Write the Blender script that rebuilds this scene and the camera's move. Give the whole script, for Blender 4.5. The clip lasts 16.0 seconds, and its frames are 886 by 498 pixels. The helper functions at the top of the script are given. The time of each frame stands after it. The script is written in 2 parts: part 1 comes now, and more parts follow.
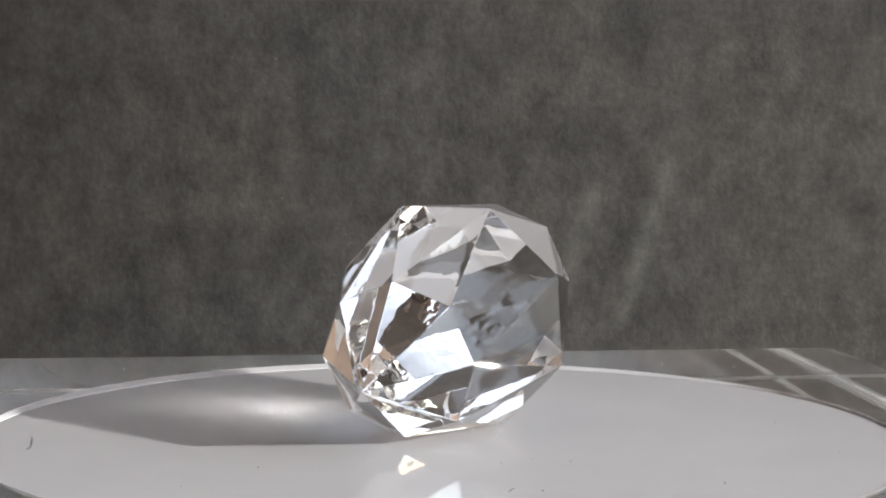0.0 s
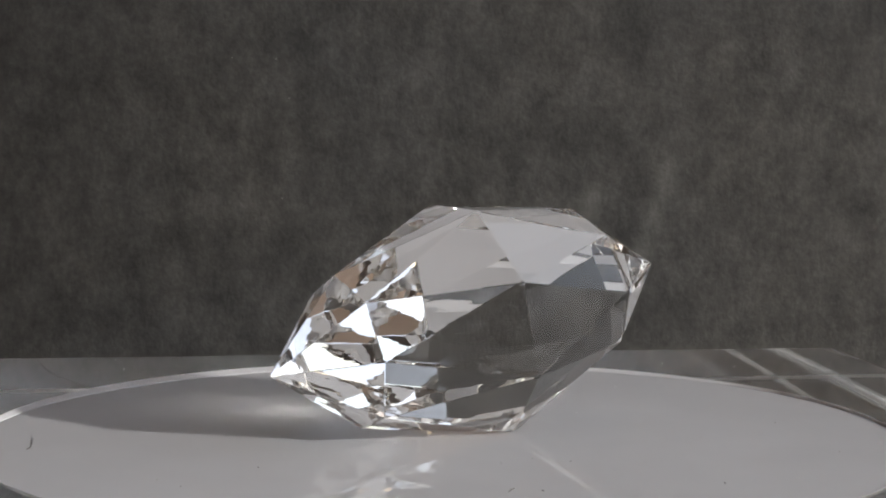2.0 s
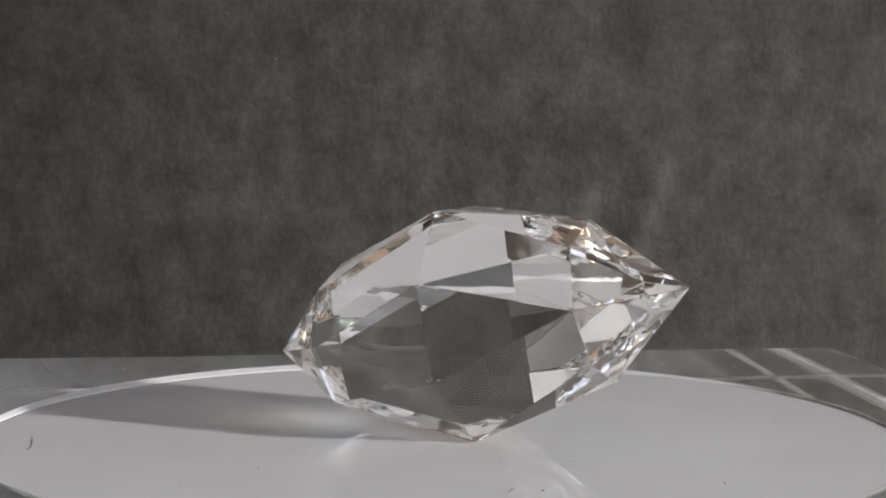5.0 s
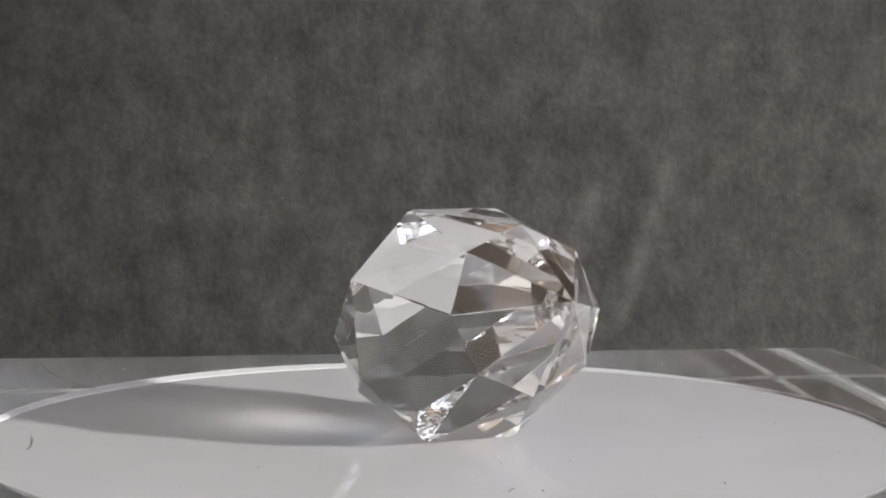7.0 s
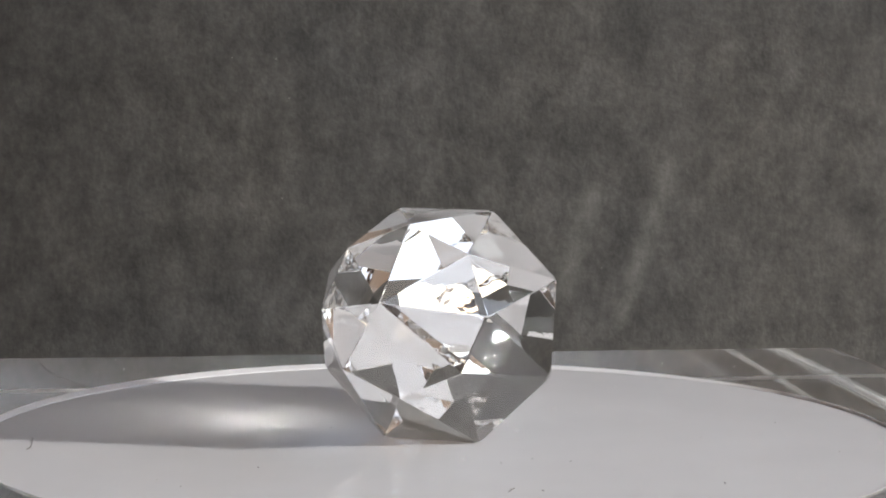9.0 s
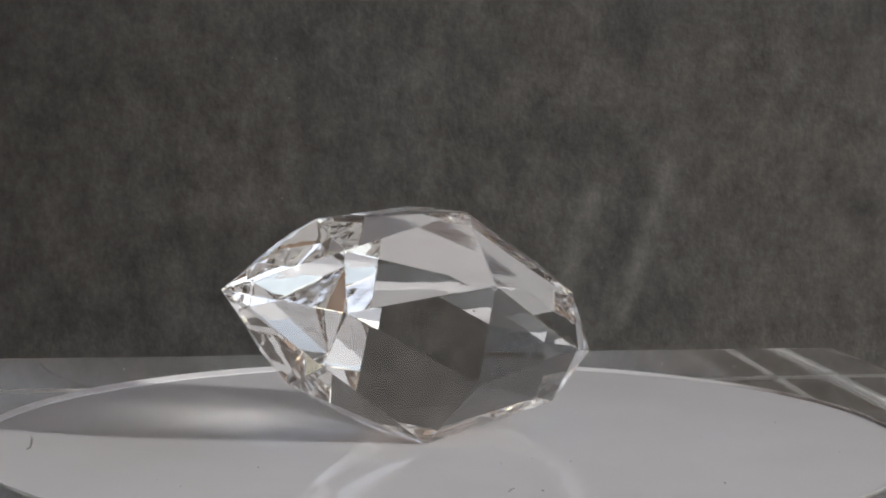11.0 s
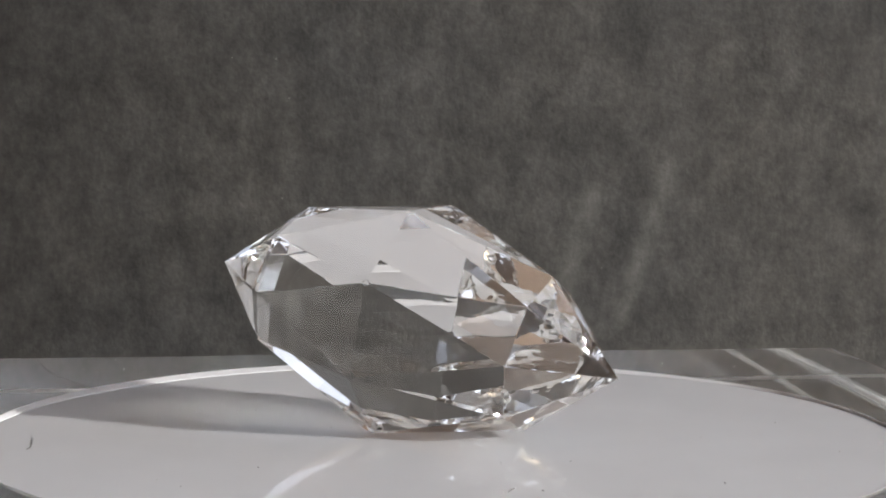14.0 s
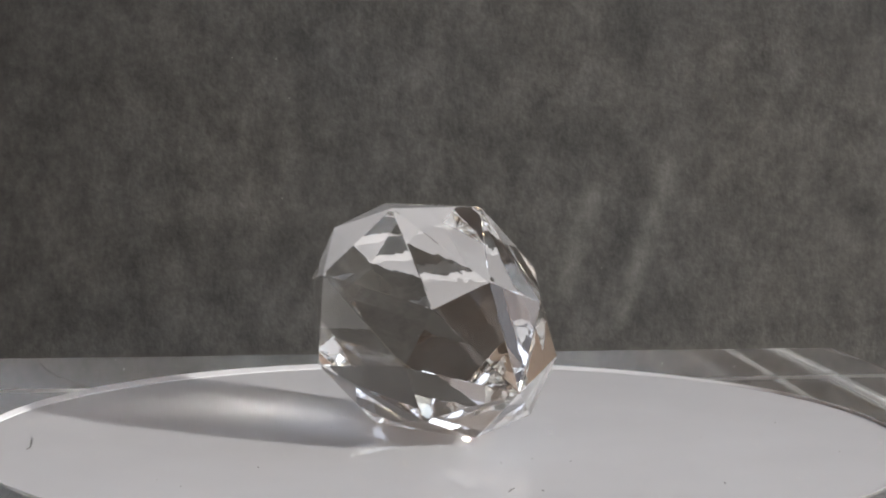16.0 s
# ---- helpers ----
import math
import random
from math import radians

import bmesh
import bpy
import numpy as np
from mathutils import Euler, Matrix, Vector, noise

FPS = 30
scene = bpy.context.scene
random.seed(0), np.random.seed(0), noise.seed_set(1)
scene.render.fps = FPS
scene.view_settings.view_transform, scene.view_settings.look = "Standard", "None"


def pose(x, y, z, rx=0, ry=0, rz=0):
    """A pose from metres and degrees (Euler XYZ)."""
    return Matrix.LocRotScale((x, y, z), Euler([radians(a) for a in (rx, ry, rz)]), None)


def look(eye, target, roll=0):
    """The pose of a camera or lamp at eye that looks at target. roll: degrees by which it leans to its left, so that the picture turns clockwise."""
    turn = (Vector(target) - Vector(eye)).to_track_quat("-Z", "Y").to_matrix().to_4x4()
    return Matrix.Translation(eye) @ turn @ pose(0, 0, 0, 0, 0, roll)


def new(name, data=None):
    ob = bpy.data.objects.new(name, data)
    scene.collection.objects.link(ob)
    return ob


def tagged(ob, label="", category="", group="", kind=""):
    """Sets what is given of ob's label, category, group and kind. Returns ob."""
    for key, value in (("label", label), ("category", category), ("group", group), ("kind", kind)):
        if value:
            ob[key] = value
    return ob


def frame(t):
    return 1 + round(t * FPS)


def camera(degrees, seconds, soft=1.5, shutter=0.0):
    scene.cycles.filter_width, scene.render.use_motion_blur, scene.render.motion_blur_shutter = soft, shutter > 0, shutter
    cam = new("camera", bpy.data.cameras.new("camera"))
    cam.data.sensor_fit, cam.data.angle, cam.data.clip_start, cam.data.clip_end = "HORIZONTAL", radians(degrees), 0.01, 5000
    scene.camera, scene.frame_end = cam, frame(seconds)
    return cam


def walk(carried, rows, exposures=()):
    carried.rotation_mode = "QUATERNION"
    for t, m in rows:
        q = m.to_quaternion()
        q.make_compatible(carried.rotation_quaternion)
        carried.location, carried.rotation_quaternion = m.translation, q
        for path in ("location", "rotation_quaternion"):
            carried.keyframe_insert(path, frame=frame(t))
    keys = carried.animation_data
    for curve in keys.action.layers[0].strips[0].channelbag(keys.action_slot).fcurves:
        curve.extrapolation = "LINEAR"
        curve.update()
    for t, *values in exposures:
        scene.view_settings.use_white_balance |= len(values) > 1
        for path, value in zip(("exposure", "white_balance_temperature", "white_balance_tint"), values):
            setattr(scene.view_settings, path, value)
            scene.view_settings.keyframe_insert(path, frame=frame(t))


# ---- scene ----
# camera on a tripod, close-up of a cut crystal on an acrylic block
cam = camera(25.86, 16.0, soft=2.0)
EYE = (0.0, -0.16309, 0.03067)
REST = look(EYE, (0.0, -0.16309 + 1.0, 0.03067 - 0.09110), 0.455)
walk(cam, [(0.0, REST), (16.0, REST)], [(0.0, 1.16), (0.5, 1.08), (1.0, 0.73), (1.5, 0.45), (2.0, 0.56), (2.5, 0.68), (3.0, 0.58), (4.0, 0.68),
                                       (6.5, 1.14), (8.5, 1.19), (9.0, 1.19), (11.5, 0.68), (12.5, 0.73), (14.0, 1.08), (15.0, 1.08), (16.0, 1.13)])

scene.cycles.max_bounces, scene.cycles.transmission_bounces, scene.cycles.glossy_bounces = 40, 40, 20
scene.cycles.sample_clamp_indirect, scene.cycles.blur_glossy = 0.0, 0.09
scene.cycles.caustics_refractive, scene.cycles.caustics_reflective = True, True

# ---- light: low sun past added bars at the side, and the sky ----
SUN_ELEV, SUN_AZ = 19.8, 115.2          # azimuth clockwise from +y
world = bpy.data.worlds.new("world")
scene.world = world
world.use_nodes = True
wn = world.node_tree
sky = wn.nodes.new("ShaderNodeTexSky")
sky.sky_type, sky.sun_disc = "NISHITA", False
sky.sun_elevation, sky.sun_rotation = radians(SUN_ELEV), radians(SUN_AZ)
haze = wn.nodes.new("ShaderNodeMix")          # thin even cloud before the clear sky
haze.data_type, haze.inputs[0].default_value = "RGBA", 0.5
haze.inputs[7].default_value = (7.4, 7.4, 8.0, 1)
wn.links.new(sky.outputs[0], haze.inputs[6])
wn.links.new(haze.outputs[2], wn.nodes["Background"].inputs[0])
sky.dust_density, sky.air_density, sky.ozone_density = 0.2, 1.0, 1.0
wn.nodes["Background"].inputs[1].default_value = 0.15
sun = new("sun", bpy.data.lights.new("sun", "SUN"))
sun.data.energy, sun.data.angle, sun.data.color = 2.65, radians(2.6), (1.0, 0.975, 0.94)
az, el = radians(SUN_AZ), radians(SUN_ELEV)
TO_SUN = Vector((math.sin(az) * math.cos(el), math.cos(az) * math.cos(el), math.sin(el)))
sun.matrix_world = look(TO_SUN * 2.0, (0, 0, 0))


# ---- materials ----
def node_material(name):
    m = bpy.data.materials.new(name)
    m.use_nodes = True
    return m, m.node_tree, m.node_tree.nodes["Principled BSDF"]


def noise_node(nt, scale, detail=6, rough=0.6, stretch=(1, 1, 1)):
    co = nt.nodes.new("ShaderNodeTexCoord")
    mp = nt.nodes.new("ShaderNodeMapping")
    mp.inputs["Scale"].default_value = stretch
    n = nt.nodes.new("ShaderNodeTexNoise")
    n.inputs["Scale"].default_value, n.inputs["Detail"].default_value, n.inputs["Roughness"].default_value = scale, detail, rough
    nt.links.new(co.outputs["Object"], mp.inputs[0])
    nt.links.new(mp.outputs[0], n.inputs["Vector"])
    return n


def ramp_node(nt, src, stops):
    r = nt.nodes.new("ShaderNodeValToRGB")
    while len(r.color_ramp.elements) < len(stops):
        r.color_ramp.elements.new(0.5)
    for e, (pos, col) in zip(r.color_ramp.elements, stops):
        e.position, e.color = pos, (*col, 1)
    nt.links.new(src, r.inputs[0])
    return r


def mix_node(nt, a, b, fac, blend="MULTIPLY"):
    m = nt.nodes.new("ShaderNodeMix")
    m.data_type, m.blend_type = "RGBA", blend
    m.inputs[0].default_value = fac
    nt.links.new(a, m.inputs[6])
    nt.links.new(b, m.inputs[7])
    return m


def math_node(nt, op, a, b=None):
    n = nt.nodes.new("ShaderNodeMath")
    n.operation = op
    for i, v in enumerate((a, b)):
        if v is None:
            continue
        if isinstance(v, (int, float)):
            n.inputs[i].default_value = v
        else:
            nt.links.new(v, n.inputs[i])
    return n.outputs[0]


def streak_mask(nt, grain, x0, z0, x1, z1, w):
    """Mask of a paler streak between two places on the board, w wide, broken up by the grain."""
    co = nt.nodes.new("ShaderNodeTexCoord")
    sep = nt.nodes.new("ShaderNodeSeparateXYZ")
    nt.links.new(co.outputs["Object"], sep.inputs[0])
    k = (x1 - x0) / (z1 - z0)
    line = math_node(nt, "ADD", math_node(nt, "MULTIPLY", sep.outputs[2], k), x0 - k * z0)
    off = math_node(nt, "ABSOLUTE", math_node(nt, "SUBTRACT", sep.outputs[0], line))
    across = math_node(nt, "MAXIMUM", math_node(nt, "SUBTRACT", 1.0, math_node(nt, "DIVIDE", off, w)), 0.0)
    half = abs(z1 - z0) / 2
    up = math_node(nt, "ABSOLUTE", math_node(nt, "SUBTRACT", sep.outputs[2], (z0 + z1) / 2))
    along = math_node(nt, "MINIMUM", math_node(nt, "MAXIMUM", math_node(nt, "MULTIPLY", math_node(nt, "SUBTRACT", half, up), 4 / half), 0.0), 1.0)
    return math_node(nt, "MULTIPLY", math_node(nt, "MULTIPLY", across, along), math_node(nt, "MULTIPLY", grain, 0.9))


def slate_material(name, tone):
    m, nt, b = node_material(name)
    big = noise_node(nt, 26, 4, 0.55)
    mid = noise_node(nt, 150, 7, 0.72, (1.1, 1.0, 0.8))
    fine = noise_node(nt, 1000, 3, 0.7, (1.0, 1.0, 0.85))
    c0 = ramp_node(nt, big.outputs[0], [(0.3, (0.92, 0.915, 0.92)), (0.7, (1.13, 1.09, 1.03))])
    c1 = ramp_node(nt, mid.outputs[0], [(0.30, (tone * 0.50, tone * 0.49, tone * 0.475)), (0.5, (tone * 1.02, tone, tone * 0.955)), (0.72, (tone * 1.57, tone * 1.54, tone * 1.47))])
    c2 = ramp_node(nt, fine.outputs[0], [(0.25, (0.66, 0.66, 0.66)), (0.75, (1.32, 1.32, 1.32))])
    mx = mix_node(nt, c1.outputs[0], c2.outputs[0], 0.7)
    mx = mix_node(nt, mx.outputs[2], c0.outputs[0], 1.0)
    # two paler slanting streaks added to the board's colour
    for streak in ((0.0337, 0.0199, 0.0258, -0.0083, 0.0021), (0.0222, 0.0152, 0.0167, -0.0033, 0.0028)):
        mask = streak_mask(nt, mid.outputs[0], *streak)
        add = nt.nodes.new("ShaderNodeMix")
        add.data_type, add.blend_type = "RGBA", "ADD"
        nt.links.new(mask, add.inputs[0])
        nt.links.new(mx.outputs[2], add.inputs[6])
        add.inputs[7].default_value = (tone * 1.15, tone * 1.17, tone * 1.02, 1)
        mx = add
    nt.links.new(mx.outputs[2], b.inputs["Base Color"])
    b.inputs["Roughness"].default_value = 0.85
    b.inputs["Specular IOR Level"].default_value = 0.25
    bump = nt.nodes.new("ShaderNodeBump")
    bump.inputs["Strength"].default_value, bump.inputs["Distance"].default_value = 0.25, 0.0004
    nt.links.new(fine.outputs[0], bump.inputs["Height"])
    nt.links.new(bump.outputs[0], b.inputs["Normal"])
    return m


SLATE = slate_material("mottled slate", 0.0515)


def pale_material(name, tone):
    m, nt, b = node_material(name)
    n = noise_node(nt, 30, 5, 0.6)
    c = ramp_node(nt, n.outputs[0], [(0.3, tuple(0.88 * v for v in tone)), (0.7, tuple(1.12 * v for v in tone))])
    nt.links.new(c.outputs[0], b.inputs["Base Color"])
    b.inputs["Roughness"].default_value = 0.6
    return m


PALE = pale_material("pale table", (0.82, 0.81, 0.80))
PLASTER = pale_material("dark brown plaster", (0.060, 0.044, 0.035))
WARM = pale_material("cream plaster", (0.84, 0.715, 0.605))
GREY_WALL = pale_material("grey plaster", (0.20, 0.195, 0.19))
WOOD = pale_material("dark stained wood", (0.115, 0.075, 0.052))
FLOOR = pale_material("pale wood floor", (0.60, 0.465, 0.365))
SHEET_WHITE = pale_material("matt white", (0.80, 0.79, 0.785))


def white_plate_material(milk):
    m, nt, b = node_material("white gloss plate" if milk else "white gloss rim")
    n = noise_node(nt, 60, 4, 0.55)
    c = ramp_node(nt, n.outputs[0], [(0.3, (0.755, 0.755, 0.765)), (0.7, (0.805, 0.805, 0.815))])
    nt.links.new(c.outputs[0], b.inputs["Base Color"])
    b.inputs["Roughness"].default_value = 0.025
    b.inputs["IOR"].default_value = 1.55
    glow = nt.nodes.new("ShaderNodeBsdfTranslucent")      # milky: some daylight passes through
    nt.links.new(c.outputs[0], glow.inputs["Color"])
    both = nt.nodes.new("ShaderNodeMixShader")
    both.inputs[0].default_value = milk
    nt.links.new(b.outputs[0], both.inputs[1])
    nt.links.new(glow.outputs[0], both.inputs[2])
    nt.links.new(both.outputs[0], nt.nodes["Material Output"].inputs[0])
    return m


WHITE, WHITE_RIM = white_plate_material(0.33), white_plate_material(0.0)


def glass_material(name, ior, colour=(1, 1, 1), rough=0.0):
    m, nt, b = node_material(name)
    g = nt.nodes.new("ShaderNodeBsdfGlass")
    g.inputs["Color"].default_value = (*colour, 1)
    g.inputs["IOR"].default_value = ior
    g.inputs["Roughness"].default_value = rough
    nt.nodes.remove(b)
    nt.links.new(g.outputs[0], nt.nodes["Material Output"].inputs[0])
    return m


def quartz_material():
    """Clear stone; its facets carry faint polishing ripples, stronger on the lower end."""
    m = glass_material("rock crystal", 1.55, (0.995, 0.993, 0.988))
    nt = m.node_tree
    ripple = noise_node(nt, 1.0, 1, 0.4, (60, 800, 800))
    swell = noise_node(nt, 170.0, 1, 0.4)
    co = nt.nodes.new("ShaderNodeTexCoord")
    sep = nt.nodes.new("ShaderNodeSeparateXYZ")
    nt.links.new(co.outputs["Object"], sep.inputs[0])
    end = nt.nodes.new("ShaderNodeMapRange")
    end.inputs["From Min"].default_value, end.inputs["From Max"].default_value = 0.001, -0.004
    end.inputs["To Min"].default_value, end.inputs["To Max"].default_value = 0.12, 1.0
    nt.links.new(sep.outputs[0], end.inputs["Value"])
    bump = nt.nodes.new("ShaderNodeBump")
    bump.inputs["Distance"].default_value = 0.000024
    nt.links.new(end.outputs[0], bump.inputs["Strength"])
    fine = noise_node(nt, 1.0, 1, 0.5, (110, 1900, 1900))      # polishing lines along the stone
    height = math_node(nt, "ADD", ripple.outputs[0], math_node(nt, "MULTIPLY", fine.outputs[0], 0.22))
    height = math_node(nt, "ADD", height, math_node(nt, "MULTIPLY", swell.outputs[0], 2.0))
    nt.links.new(height, bump.inputs["Height"])
    glass = [n for n in nt.nodes if n.type == "BSDF_GLASS"][0]
    nt.links.new(bump.outputs[0], glass.inputs["Normal"])
    dull = math_node(nt, "MULTIPLY", math_node(nt, "MAXIMUM", math_node(nt, "SUBTRACT", end.outputs[0], 0.14), 0.0), 0.014)
    nt.links.new(dull, glass.inputs["Roughness"])       # the lower end is less finely polished
    return m


QUARTZ = quartz_material()


def ground_material():
    """Ground acrylic: rough glass that scatters part of the light."""
    m = glass_material("ground acrylic", 1.49, (0.985, 0.99, 0.99), 0.35)
    nt = m.node_tree
    glass = [n for n in nt.nodes if n.type == "BSDF_GLASS"][0]
    scratch = noise_node(nt, 900, 3, 0.6, (1, 1, 0.3))
    milk = nt.nodes.new("ShaderNodeBsdfTranslucent")
    face = nt.nodes.new("ShaderNodeBsdfDiffuse")
    both, out = nt.nodes.new("ShaderNodeMixShader"), nt.nodes.new("ShaderNodeMixShader")
    milk.inputs["Color"].default_value = face.inputs["Color"].default_value = (0.9, 0.89, 0.86, 1)
    both.inputs[0].default_value = 0.5
    nt.links.new(milk.outputs[0], both.inputs[1])
    nt.links.new(face.outputs[0], both.inputs[2])
    nt.links.new(ramp_node(nt, scratch.outputs[0], [(0.3, (0.5, 0.5, 0.5)), (0.7, (0.9, 0.9, 0.9))]).outputs[0], out.inputs[0])
    nt.links.new(glass.outputs[0], out.inputs[1])
    nt.links.new(both.outputs[0], out.inputs[2])
    nt.links.new(out.outputs[0], nt.nodes["Material Output"].inputs[0])
    return m


SAWN = ground_material()
ACRYLIC = glass_material("clear acrylic", 1.49, (0.985, 0.99, 0.99))


def mesh_object(name, bm, material, parent=None, smooth=False):
    me = bpy.data.meshes.new(name)
    bm.to_mesh(me)
    bm.free()
    me.materials.append(material)
    for p in me.polygons:
        p.use_smooth = smooth
    ob = new(name, me)
    if parent:
        ob.parent = parent
    return ob


# ---- the setting: table and backdrop ----
def box(bm, x0, x1, y0, y1, z0, z1):
    r = bmesh.ops.create_cube(bm, size=1.0)
    for v in r["verts"]:
        v.co = Vector(((x0 + x1) / 2 + v.co.x * (x1 - x0), (y0 + y1) / 2 + v.co.y * (y1 - y0), (z0 + z1) / 2 + v.co.z * (z1 - z0)))
    return r["verts"]


BLOCK_T, BLOCK_TOP, PLATE_R, RECESS = 0.025, 0.00020, 0.03945, 0.0012
TABLE_Z = BLOCK_TOP - BLOCK_T - 0.00016
bm = bmesh.new()
box(bm, -0.8, 0.69, -0.095, 0.7, TABLE_Z - 0.03, TABLE_Z)
tagged(mesh_object("table", bm, PALE), "off-white matt tabletop under the acrylic block", "table", kind="structure")
bm = bmesh.new()
box(bm, -0.20, 0.24, 0.12, 0.13, TABLE_Z + 0.0005, 0.11)
tagged(mesh_object("backdrop", bm, SLATE), "dark grey mottled slate board standing behind the block", "backdrop", kind="structure")


# unseen wall, added to block sky and darken what the facets mirror
bm = bmesh.new()
box(bm, -0.998, 0.9, -1.05, -0.95, -0.75, 1.6)
tagged(mesh_object("wall_back", bm, GREY_WALL), "plain grey wall added unseen behind the camera to block sky", "wall", kind="structure")
bm = bmesh.new()
box(bm, -1.1, -1.0, -1.05, 1.2, -0.75, 1.6)
tagged(mesh_object("wall_left", bm, PLASTER), "plain dark brown plaster wall of the room", "wall", kind="structure")
# unseen front wall, added to close off the sky
bm = bmesh.new()
box(bm, -0.998, 0.9, 1.10, 1.20, -0.75, 1.6)
tagged(mesh_object("wall_front", bm, PLASTER), "plain dark brown wall added unseen beyond the slate board", "wall", kind="structure")
# unseen ceiling and floor, added as warm reflectors for the shadow side
bm = bmesh.new()
box(bm, -1.1, 0.95, -1.05, 1.20, 1.604, 1.70)
tagged(mesh_object("ceiling", bm, WARM), "plain cream ceiling added unseen to bounce warm light", "ceiling", kind="structure")
bm = bmesh.new()
box(bm, -20.0, 20.0, -20.0, 20.0, -0.80, -0.752)
tagged(mesh_object("floor", bm, FLOOR), "plain pale wood-coloured floor added unseen to bounce warm light", "floor", kind="structure")


def shade_bars():
    """Unseen bars added at the side: posts from floor to ceiling with rails between them."""
    # one post shades the board's left, all break up the sky in the stone
    frame_top, posts = 1.602, (-0.920, -0.640, -0.343, -0.020, 0.300, 0.620, 0.940)
    window = tagged(new("shade_bars_1"), "unseen dark posts and rails added to block part of the sun and sky", "window", kind="structure")
    for y in posts:
        bm = bmesh.new()
        box(bm, 0.880, 0.902, y - 0.009, y + 0.009, -0.75, frame_top)
        mesh_object("post", bm, WOOD, window)
    for a, b in zip(posts, posts[1:]):
        for z in (-0.040, 0.620, 1.100):
            bm = bmesh.new()
            box(bm, 0.882, 0.900, a + 0.0092, b - 0.0092, z - 0.022, z + 0.022)
            mesh_object("rail", bm, WOOD, window)
    return window


shade_bars()
# added white sheet, lightens the left part seen through the block
bm = bmesh.new()
box(bm, -0.21, -0.036, -0.085, 0.115, TABLE_Z + 0.00002, TABLE_Z + 0.00012)
tagged(mesh_object("white_sheet", bm, SHEET_WHITE), "thin white sheet added half under the acrylic block", "paper")


# ---- acrylic block with its white dish ----
def circle(bm, r, z, n, sense=1):
    return [bm.verts.new((r * math.cos(2 * math.pi * k / n), sense * r * math.sin(2 * math.pi * k / n), z)) for k in range(n)]


def bridge(bm, a, b):
    n = len(a)
    for k in range(n):
        bm.faces.new((a[k], a[(k + 1) % n], b[(k + 1) % n], b[k]))


def acrylic_block():
    """A square slab with bevelled edges and a shallow round recess in its top; built in millimetres."""
    bm = bmesh.new()
    x0, x1, y0, y1, t, e = -48.7, 51.9, -53.6, 46.4, BLOCK_T * 1000, 0.7

    def loop(inset, z):
        return [bm.verts.new((x, y, z)) for x, y in ((x0 + inset, y0 + inset), (x1 - inset, y0 + inset), (x1 - inset, y1 - inset), (x0 + inset, y1 - inset))]

    f = 1.1                              # wider bevel below
    loops = [loop(f, -t), loop(0.3 * f, -t + 0.3 * f), loop(0, -t + f), loop(0, -e), loop(0.3 * e, -0.3 * e), loop(e, 0)]
    for a, b in zip(loops, loops[1:]):
        bridge(bm, a, b)
    bm.faces.new(loops[0][::-1])
    # top face between the square and the recess
    n, r, d = 160, PLATE_R * 1000 + 0.06, RECESS * 1000
    rim, floor = circle(bm, r, 0, n), circle(bm, r, -d, n)
    bridge(bm, floor, rim)
    bm.faces.new(floor)
    sq = loops[-1]
    corner_k = [round((math.degrees(math.atan2(v.co.y, v.co.x)) % 360) / 360 * n) % n for v in sq]
    for i in range(4):
        k, end = corner_k[i], corner_k[(i + 1) % 4]
        nxt = sq[(i + 1) % 4]
        run = [k]
        while run[-1] != end:
            run.append((run[-1] + 1) % n)
        half = len(run) // 2
        for p, q in zip(run[:half], run[1:half + 1]):
            bm.faces.new((sq[i], rim[q], rim[p]))
        bm.faces.new((sq[i], nxt, rim[run[half]]))
        for p, q in zip(run[half:], run[half + 1:]):
            bm.faces.new((nxt, rim[q], rim[p]))
    bmesh.ops.recalc_face_normals(bm, faces=bm.faces[:])
    bmesh.ops.scale(bm, vec=(0.001, 0.001, 0.001), verts=bm.verts[:])
    for f in bm.faces:                   # the softened edges are ground, not polished
        f.material_index = 0 if max(abs(v) for v in f.normal) > 0.99 or len(f.verts) == 3 else 1
    ob = mesh_object("display_block", bm, ACRYLIC)
    ob.data.materials.append(SAWN)
    ob.matrix_world = pose(0, 0, BLOCK_TOP, 0, 0, 8.4)
    return tagged(ob, "thick clear acrylic display block with softened edges under the dish", "display block")


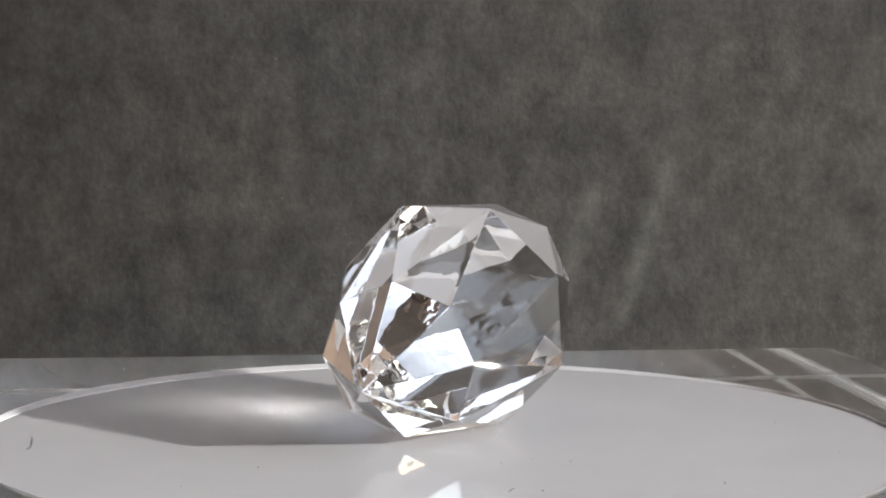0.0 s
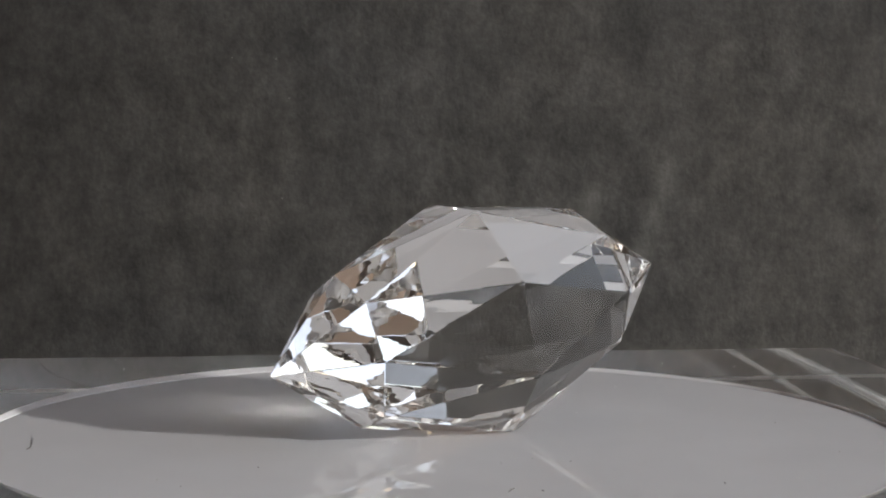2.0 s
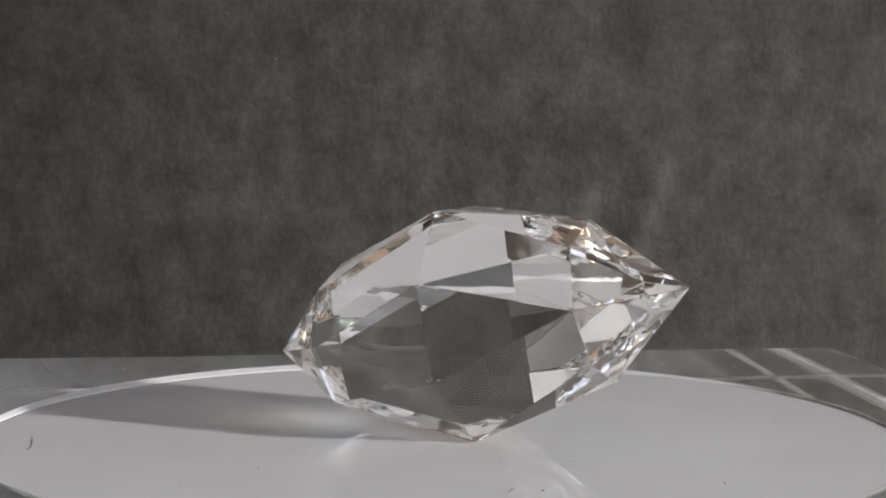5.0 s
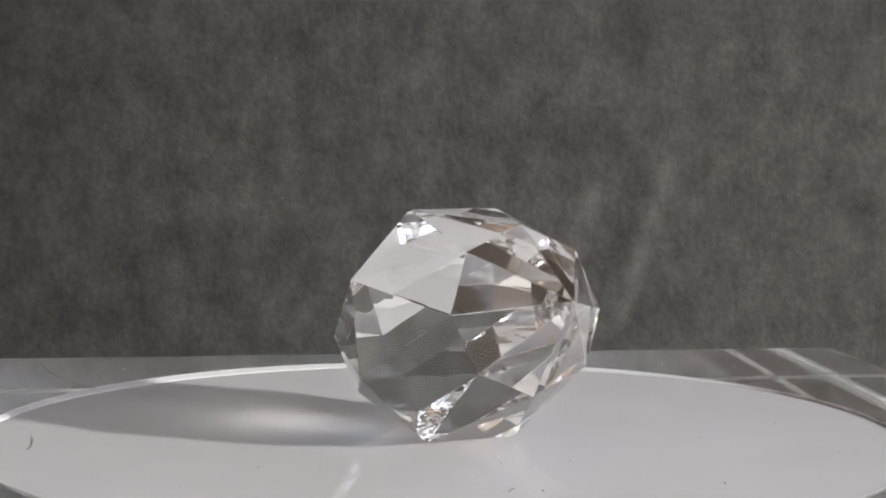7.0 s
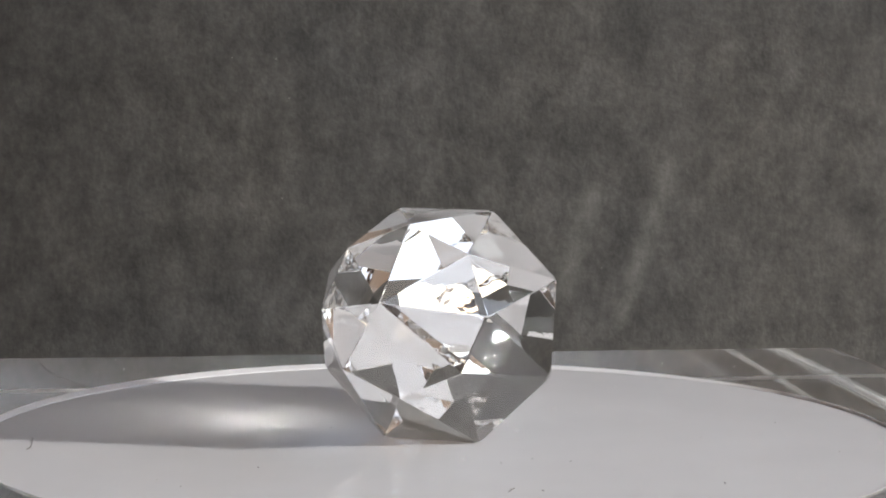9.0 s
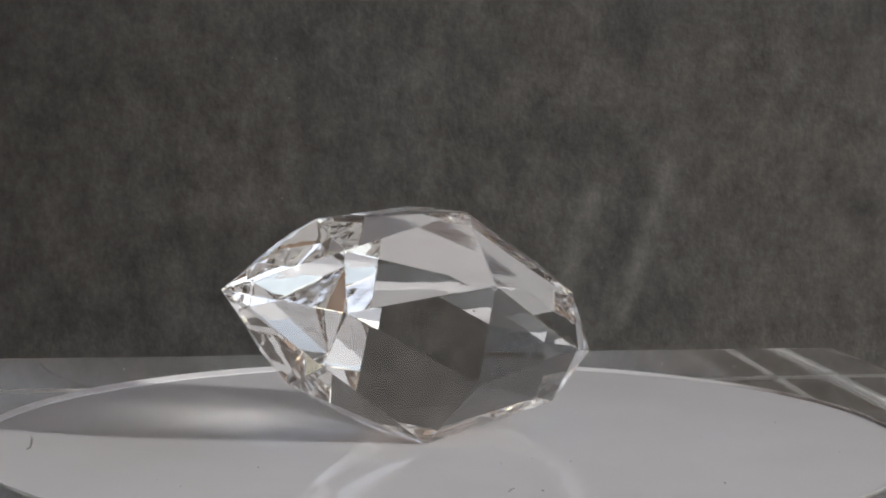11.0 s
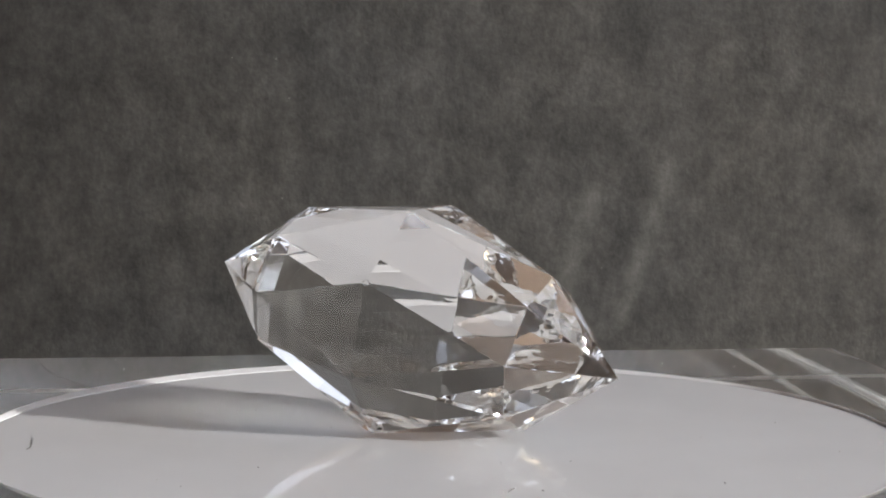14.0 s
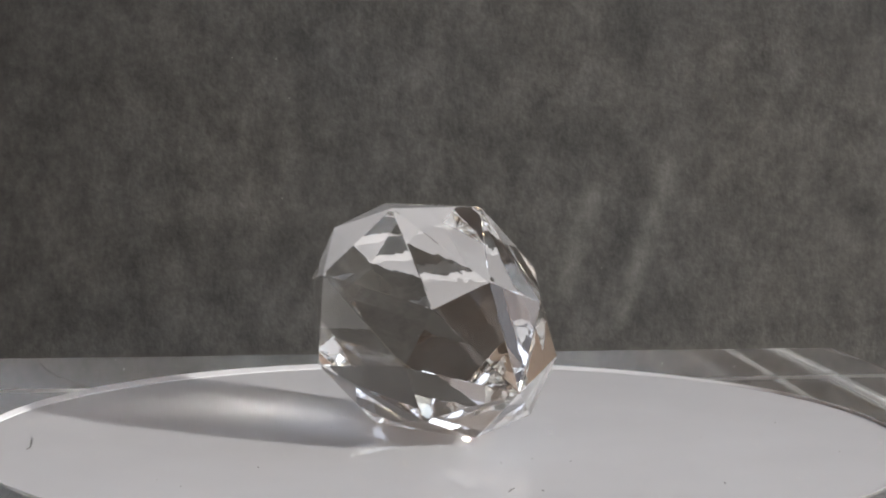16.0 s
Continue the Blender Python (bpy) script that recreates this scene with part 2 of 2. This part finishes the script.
def white_dish():
    """A flat glossy floor inside a shallow lip, which is widened on one side to catch the sun."""
    dish = tagged(new("round_dish"), "shallow round glossy white dish set into the acrylic block", "dish")
    base_z, n = BLOCK_TOP - RECESS + 0.00004, 160
    bm = bmesh.new()
    edge, sweep, fall = PLATE_R - 0.00014, 0.0040, -0.00003      # the floor falls a little towards its edge
    loops = [circle(bm, edge - sweep * (1 - s / 8), fall * (s / 8) ** 2, n) for s in range(9)]
    for p, q in zip(loops, loops[1:]):
        bridge(bm, p, q)
    b = circle(bm, edge, base_z, n)
    bridge(bm, loops[-1], b)
    bm.faces.new(loops[0])
    bm.faces.new(b)
    bmesh.ops.recalc_face_normals(bm, faces=bm.faces[:])
    base = mesh_object("base", bm, WHITE, dish)
    for p in base.data.polygons:
        p.use_smooth = p.normal.z > 0.5
    base.data.set_sharp_from_angle(angle=radians(40))
    bm = bmesh.new()
    top = BLOCK_TOP - 0.00001

    def lip_loop(inner, z):
        loop = []
        for k in range(n):
            a = 2 * math.pi * k / n
            # the wide part stands in for the sunlit gap of the recess
            wide = 0.00012 + 0.0017 * max(0.0, math.cos(a - radians(112))) ** 1.6
            r = PLATE_R - wide if inner else PLATE_R
            loop.append(bm.verts.new((r * math.cos(a), r * math.sin(a), z)))
        return loop

    loops = [lip_loop(False, base_z), lip_loop(False, top - 0.00004), circle(bm, PLATE_R - 0.00004, top, n), lip_loop(True, 0.00002), lip_loop(True, -0.00004)]
    for p, q in zip(loops, loops[1:]):
        bridge(bm, p, q)
    bmesh.ops.recalc_face_normals(bm, faces=bm.faces[:])
    tagged(mesh_object("rim", bm, WHITE_RIM, dish), "thin sloping white rim, widened on one side into a sunlit crescent")
    return dish


display_block = acrylic_block()
round_dish = white_dish()

# ---- the cut crystal ----
TILT, CENTRE = 11.55, (0.00292, 0.00030, 0.00963)
GIRDLE, HIGH, LOW = 0.00983, 0.01939, 0.01948
CUT_ERROR = 0.000075
RING_R, RING_HIGH, RING_LOW = 0.00680, 0.01176, 0.01214


def cut_crystal():
    bm = bmesh.new()                     # in millimetres until the last line
    k3 = 1000.0

    hand = random.Random(1169)           # cut by hand: no two facets are quite alike

    def ring(x, r, turn):
        for k in range(8):
            dx, dr, dq = (hand.gauss(0, CUT_ERROR) for _ in range(3))
            q = radians(turn + 45 * k) + dq / r
            bm.verts.new((k3 * (x + dx), k3 * (r + dr) * math.sin(q), k3 * (r + dr) * math.cos(q)))

    ring(0.0, GIRDLE / math.cos(math.pi / 8), 22.5 - 0.1)
    for side, tip, x in ((1, HIGH, RING_HIGH), (-1, LOW, RING_LOW)):
        ring(side * x, RING_R, 0.3 if side > 0 else -0.2)
        bm.verts.new((side * tip * k3, 0, 0))
    bmesh.ops.convex_hull(bm, input=bm.verts[:])
    bmesh.ops.dissolve_limit(bm, angle_limit=radians(0.5), verts=bm.verts[:], edges=bm.edges[:])
    corners = [v for v in bm.verts if abs(v.co.x) < 0.6]
    rnd = random.Random(11)
    for v in corners:                    # small uneven facets where the girdle edges meet
        bmesh.ops.bevel(bm, geom=[v], offset=rnd.uniform(0.22, 0.55), segments=1, affect="VERTICES")
    bmesh.ops.bevel(bm, geom=bm.edges[:], offset=0.035, segments=1, affect="EDGES")
    bmesh.ops.recalc_face_normals(bm, faces=bm.faces[:])
    m = Matrix.Translation(CENTRE) @ pose(0, 0, 0, 0, -TILT, 0) @ Matrix.Scale(0.001, 4)
    bmesh.ops.transform(bm, matrix=m, verts=bm.verts[:])
    low = min(v.co.z for v in bm.verts)
    bmesh.ops.translate(bm, vec=(0, 0, -low + 0.00002), verts=bm.verts[:])
    return tagged(mesh_object("cut_crystal", bm, QUARTZ), "clear double-pointed crystal with cut facets, turning on the white plate", "crystal")


crystal = cut_crystal()


# ---- dust and lint ----
def dust_material(name, colour):
    m, nt, b = node_material(name)
    n = noise_node(nt, 3000, 2)
    c = ramp_node(nt, n.outputs[0], [(0.3, tuple(0.7 * v for v in colour)), (0.7, colour)])
    nt.links.new(c.outputs[0], b.inputs["Base Color"])
    b.inputs["Roughness"].default_value = 0.8
    return m


DARK_DUST = dust_material("dark dust", (0.14, 0.13, 0.12))
PALE_DUST = dust_material("pale dust", (0.62, 0.61, 0.60))


def specks(name, spots, material, label):
    bm = bmesh.new()
    rnd = random.Random(4)
    for x, y, z, r in spots:
        geo = bmesh.ops.create_icosphere(bm, subdivisions=1, radius=1.0)
        sx, sy, sz = r * rnd.uniform(0.8, 1.5), r * rnd.uniform(0.7, 1.2), r * 0.5
        for v in geo["verts"]:
            v.co = Vector((x + v.co.x * sx, y + v.co.y * sy, z + sz + v.co.z * sz))
    return tagged(mesh_object(name, bm, material), label, "dust", kind="stuff")


def fibre(points, r, label):
    cu = bpy.data.curves.new("fibre", "CURVE")
    cu.dimensions, cu.bevel_depth, cu.bevel_resolution = "3D", r, 2
    sp = cu.splines.new("BEZIER")
    sp.bezier_points.add(len(points) - 1)
    for p, co in zip(sp.bezier_points, points):
        p.co = co
        p.handle_left_type = p.handle_right_type = "AUTO"
    ob = new("lint_fibre", cu)
    cu.materials.append(DARK_DUST)
    return tagged(ob, label, "lint")


specks("dark_dust", [(0.02142, -0.01968, 0, 0.000106), (-0.01424, -0.0152, 0, 0.000072), (0.00727, -0.01104, 0, 0.000077), (0.00474, -0.01271, 0, 0.000062), (0.00753, -0.02276, 0, 0.000086), (0.01029, -0.01182, 0, 0.000062), (-0.00958, 0.00206, 0, 0.000062), (-0.01931, -0.0222, 0, 0.000058)], DARK_DUST, "few dark dust specks on the white dish")
specks("pale_dust", [(0.01705, 0.02516, 0, 0.000077), (0.02965, 0.00623, 0, 0.000086), (-0.02921, -0.00345, 0, 0.000072), (-0.03065, -0.01004, 0, 0.000072), (-0.03521, -0.00089, 0, 0.000067), (0.02202, -0.00129, 0, 0.000058), (-0.00349, -0.01776, 0, 0.000062), (0.01733, -0.00021, 0, 0.000062), (-0.02138, -0.02008, 0, 0.000067), (0.03267, -0.007, 0, 0.000062)], PALE_DUST, "few pale dust specks on the white dish")
specks("block_dust", [(-0.03608, 0.02913, 0.0002, 0.000040), (-0.0367, 0.03244, 0.0002, 0.000040), (-0.03492, 0.03029, 0.0002, 0.000035), (-0.03257, 0.03266, 0.0002, 0.000040), (-0.03441, 0.0384, 0.0002, 0.000032), (0.02334, 0.03947, 0.0002, 0.000043), (0.03107, 0.02855, 0.0002, 0.000037), (0.03077, 0.03788, 0.0002, 0.000029), (0.03749, 0.04224, 0.0002, 0.000035), (0.03928, 0.0141, 0.0002, 0.000040), (-0.04185, 0.02739, 0.0002, 0.000029), (-0.0404, 0.03416, 0.0002, 0.000035)], PALE_DUST, "fine pale dust on the acrylic block")
rnd_dust = random.Random(23)
scatter = []
while len(scatter) < 46:
    r, a = 0.037 * math.sqrt(rnd_dust.random()), rnd_dust.uniform(0, 2 * math.pi)
    if r > 0.013:
        scatter.append((r * math.cos(a), r * math.sin(a), 0, rnd_dust.uniform(0.000024, 0.000050)))
specks("fine_dust", scatter, PALE_DUST, "sprinkle of very fine pale dust on the white dish")
fibre([(-0.03361, -0.00876, 3e-05), (-0.03354, -0.0078, 3e-05), (-0.03381, -0.00588, 3e-05), (-0.03413, -0.00416, 3e-05)], 3e-05, "short dark curled lint fibre lying on the white dish")
fibre([(0.005, -0.02343, 4.5e-05), (0.0052, -0.02265, 4.5e-05), (0.00547, -0.02206, 4.5e-05)], 4.5e-05, "tiny dark lint fibre lying on the white dish")
specks("board_lint", [(-0.02465, 0.1199, 0.03245, 0.000160), (-0.03101, 0.1199, 0.03264, 0.000112), (-0.02267, 0.1199, 0.02679, 0.000144), (-0.02365, 0.1199, 0.01212, 0.000128), (0.02336, 0.1199, 0.00222, 0.000096)], DARK_DUST, "few dark lint specks clinging to the slate board")

# ---- movement ----
def turn_at(t):
    """Degrees of turn: a nearly even rate, with the slow unevenness of the drive."""
    knots, lag = (0, 1, 2.5, 4, 6.5, 8.3, 11.5, 13, 14.5, 16), (-1.2, -1.9, -0.35, 2.2, 3.5, 3.9, 1.4, 0.4, -2.3, -3.6)
    extra = sum(float(np.interp(t + d, knots, lag)) for d in (-0.5, -0.25, 0, 0.25, 0.5)) / 5
    return -93.13 - 19.558 * (t - 8.3) + extra


def motions():
    walk(crystal, [(0.5 * k, pose(0.0001, 0.0012, 0, 0, 0, turn_at(0.5 * k))) for k in range(33)])


motions()
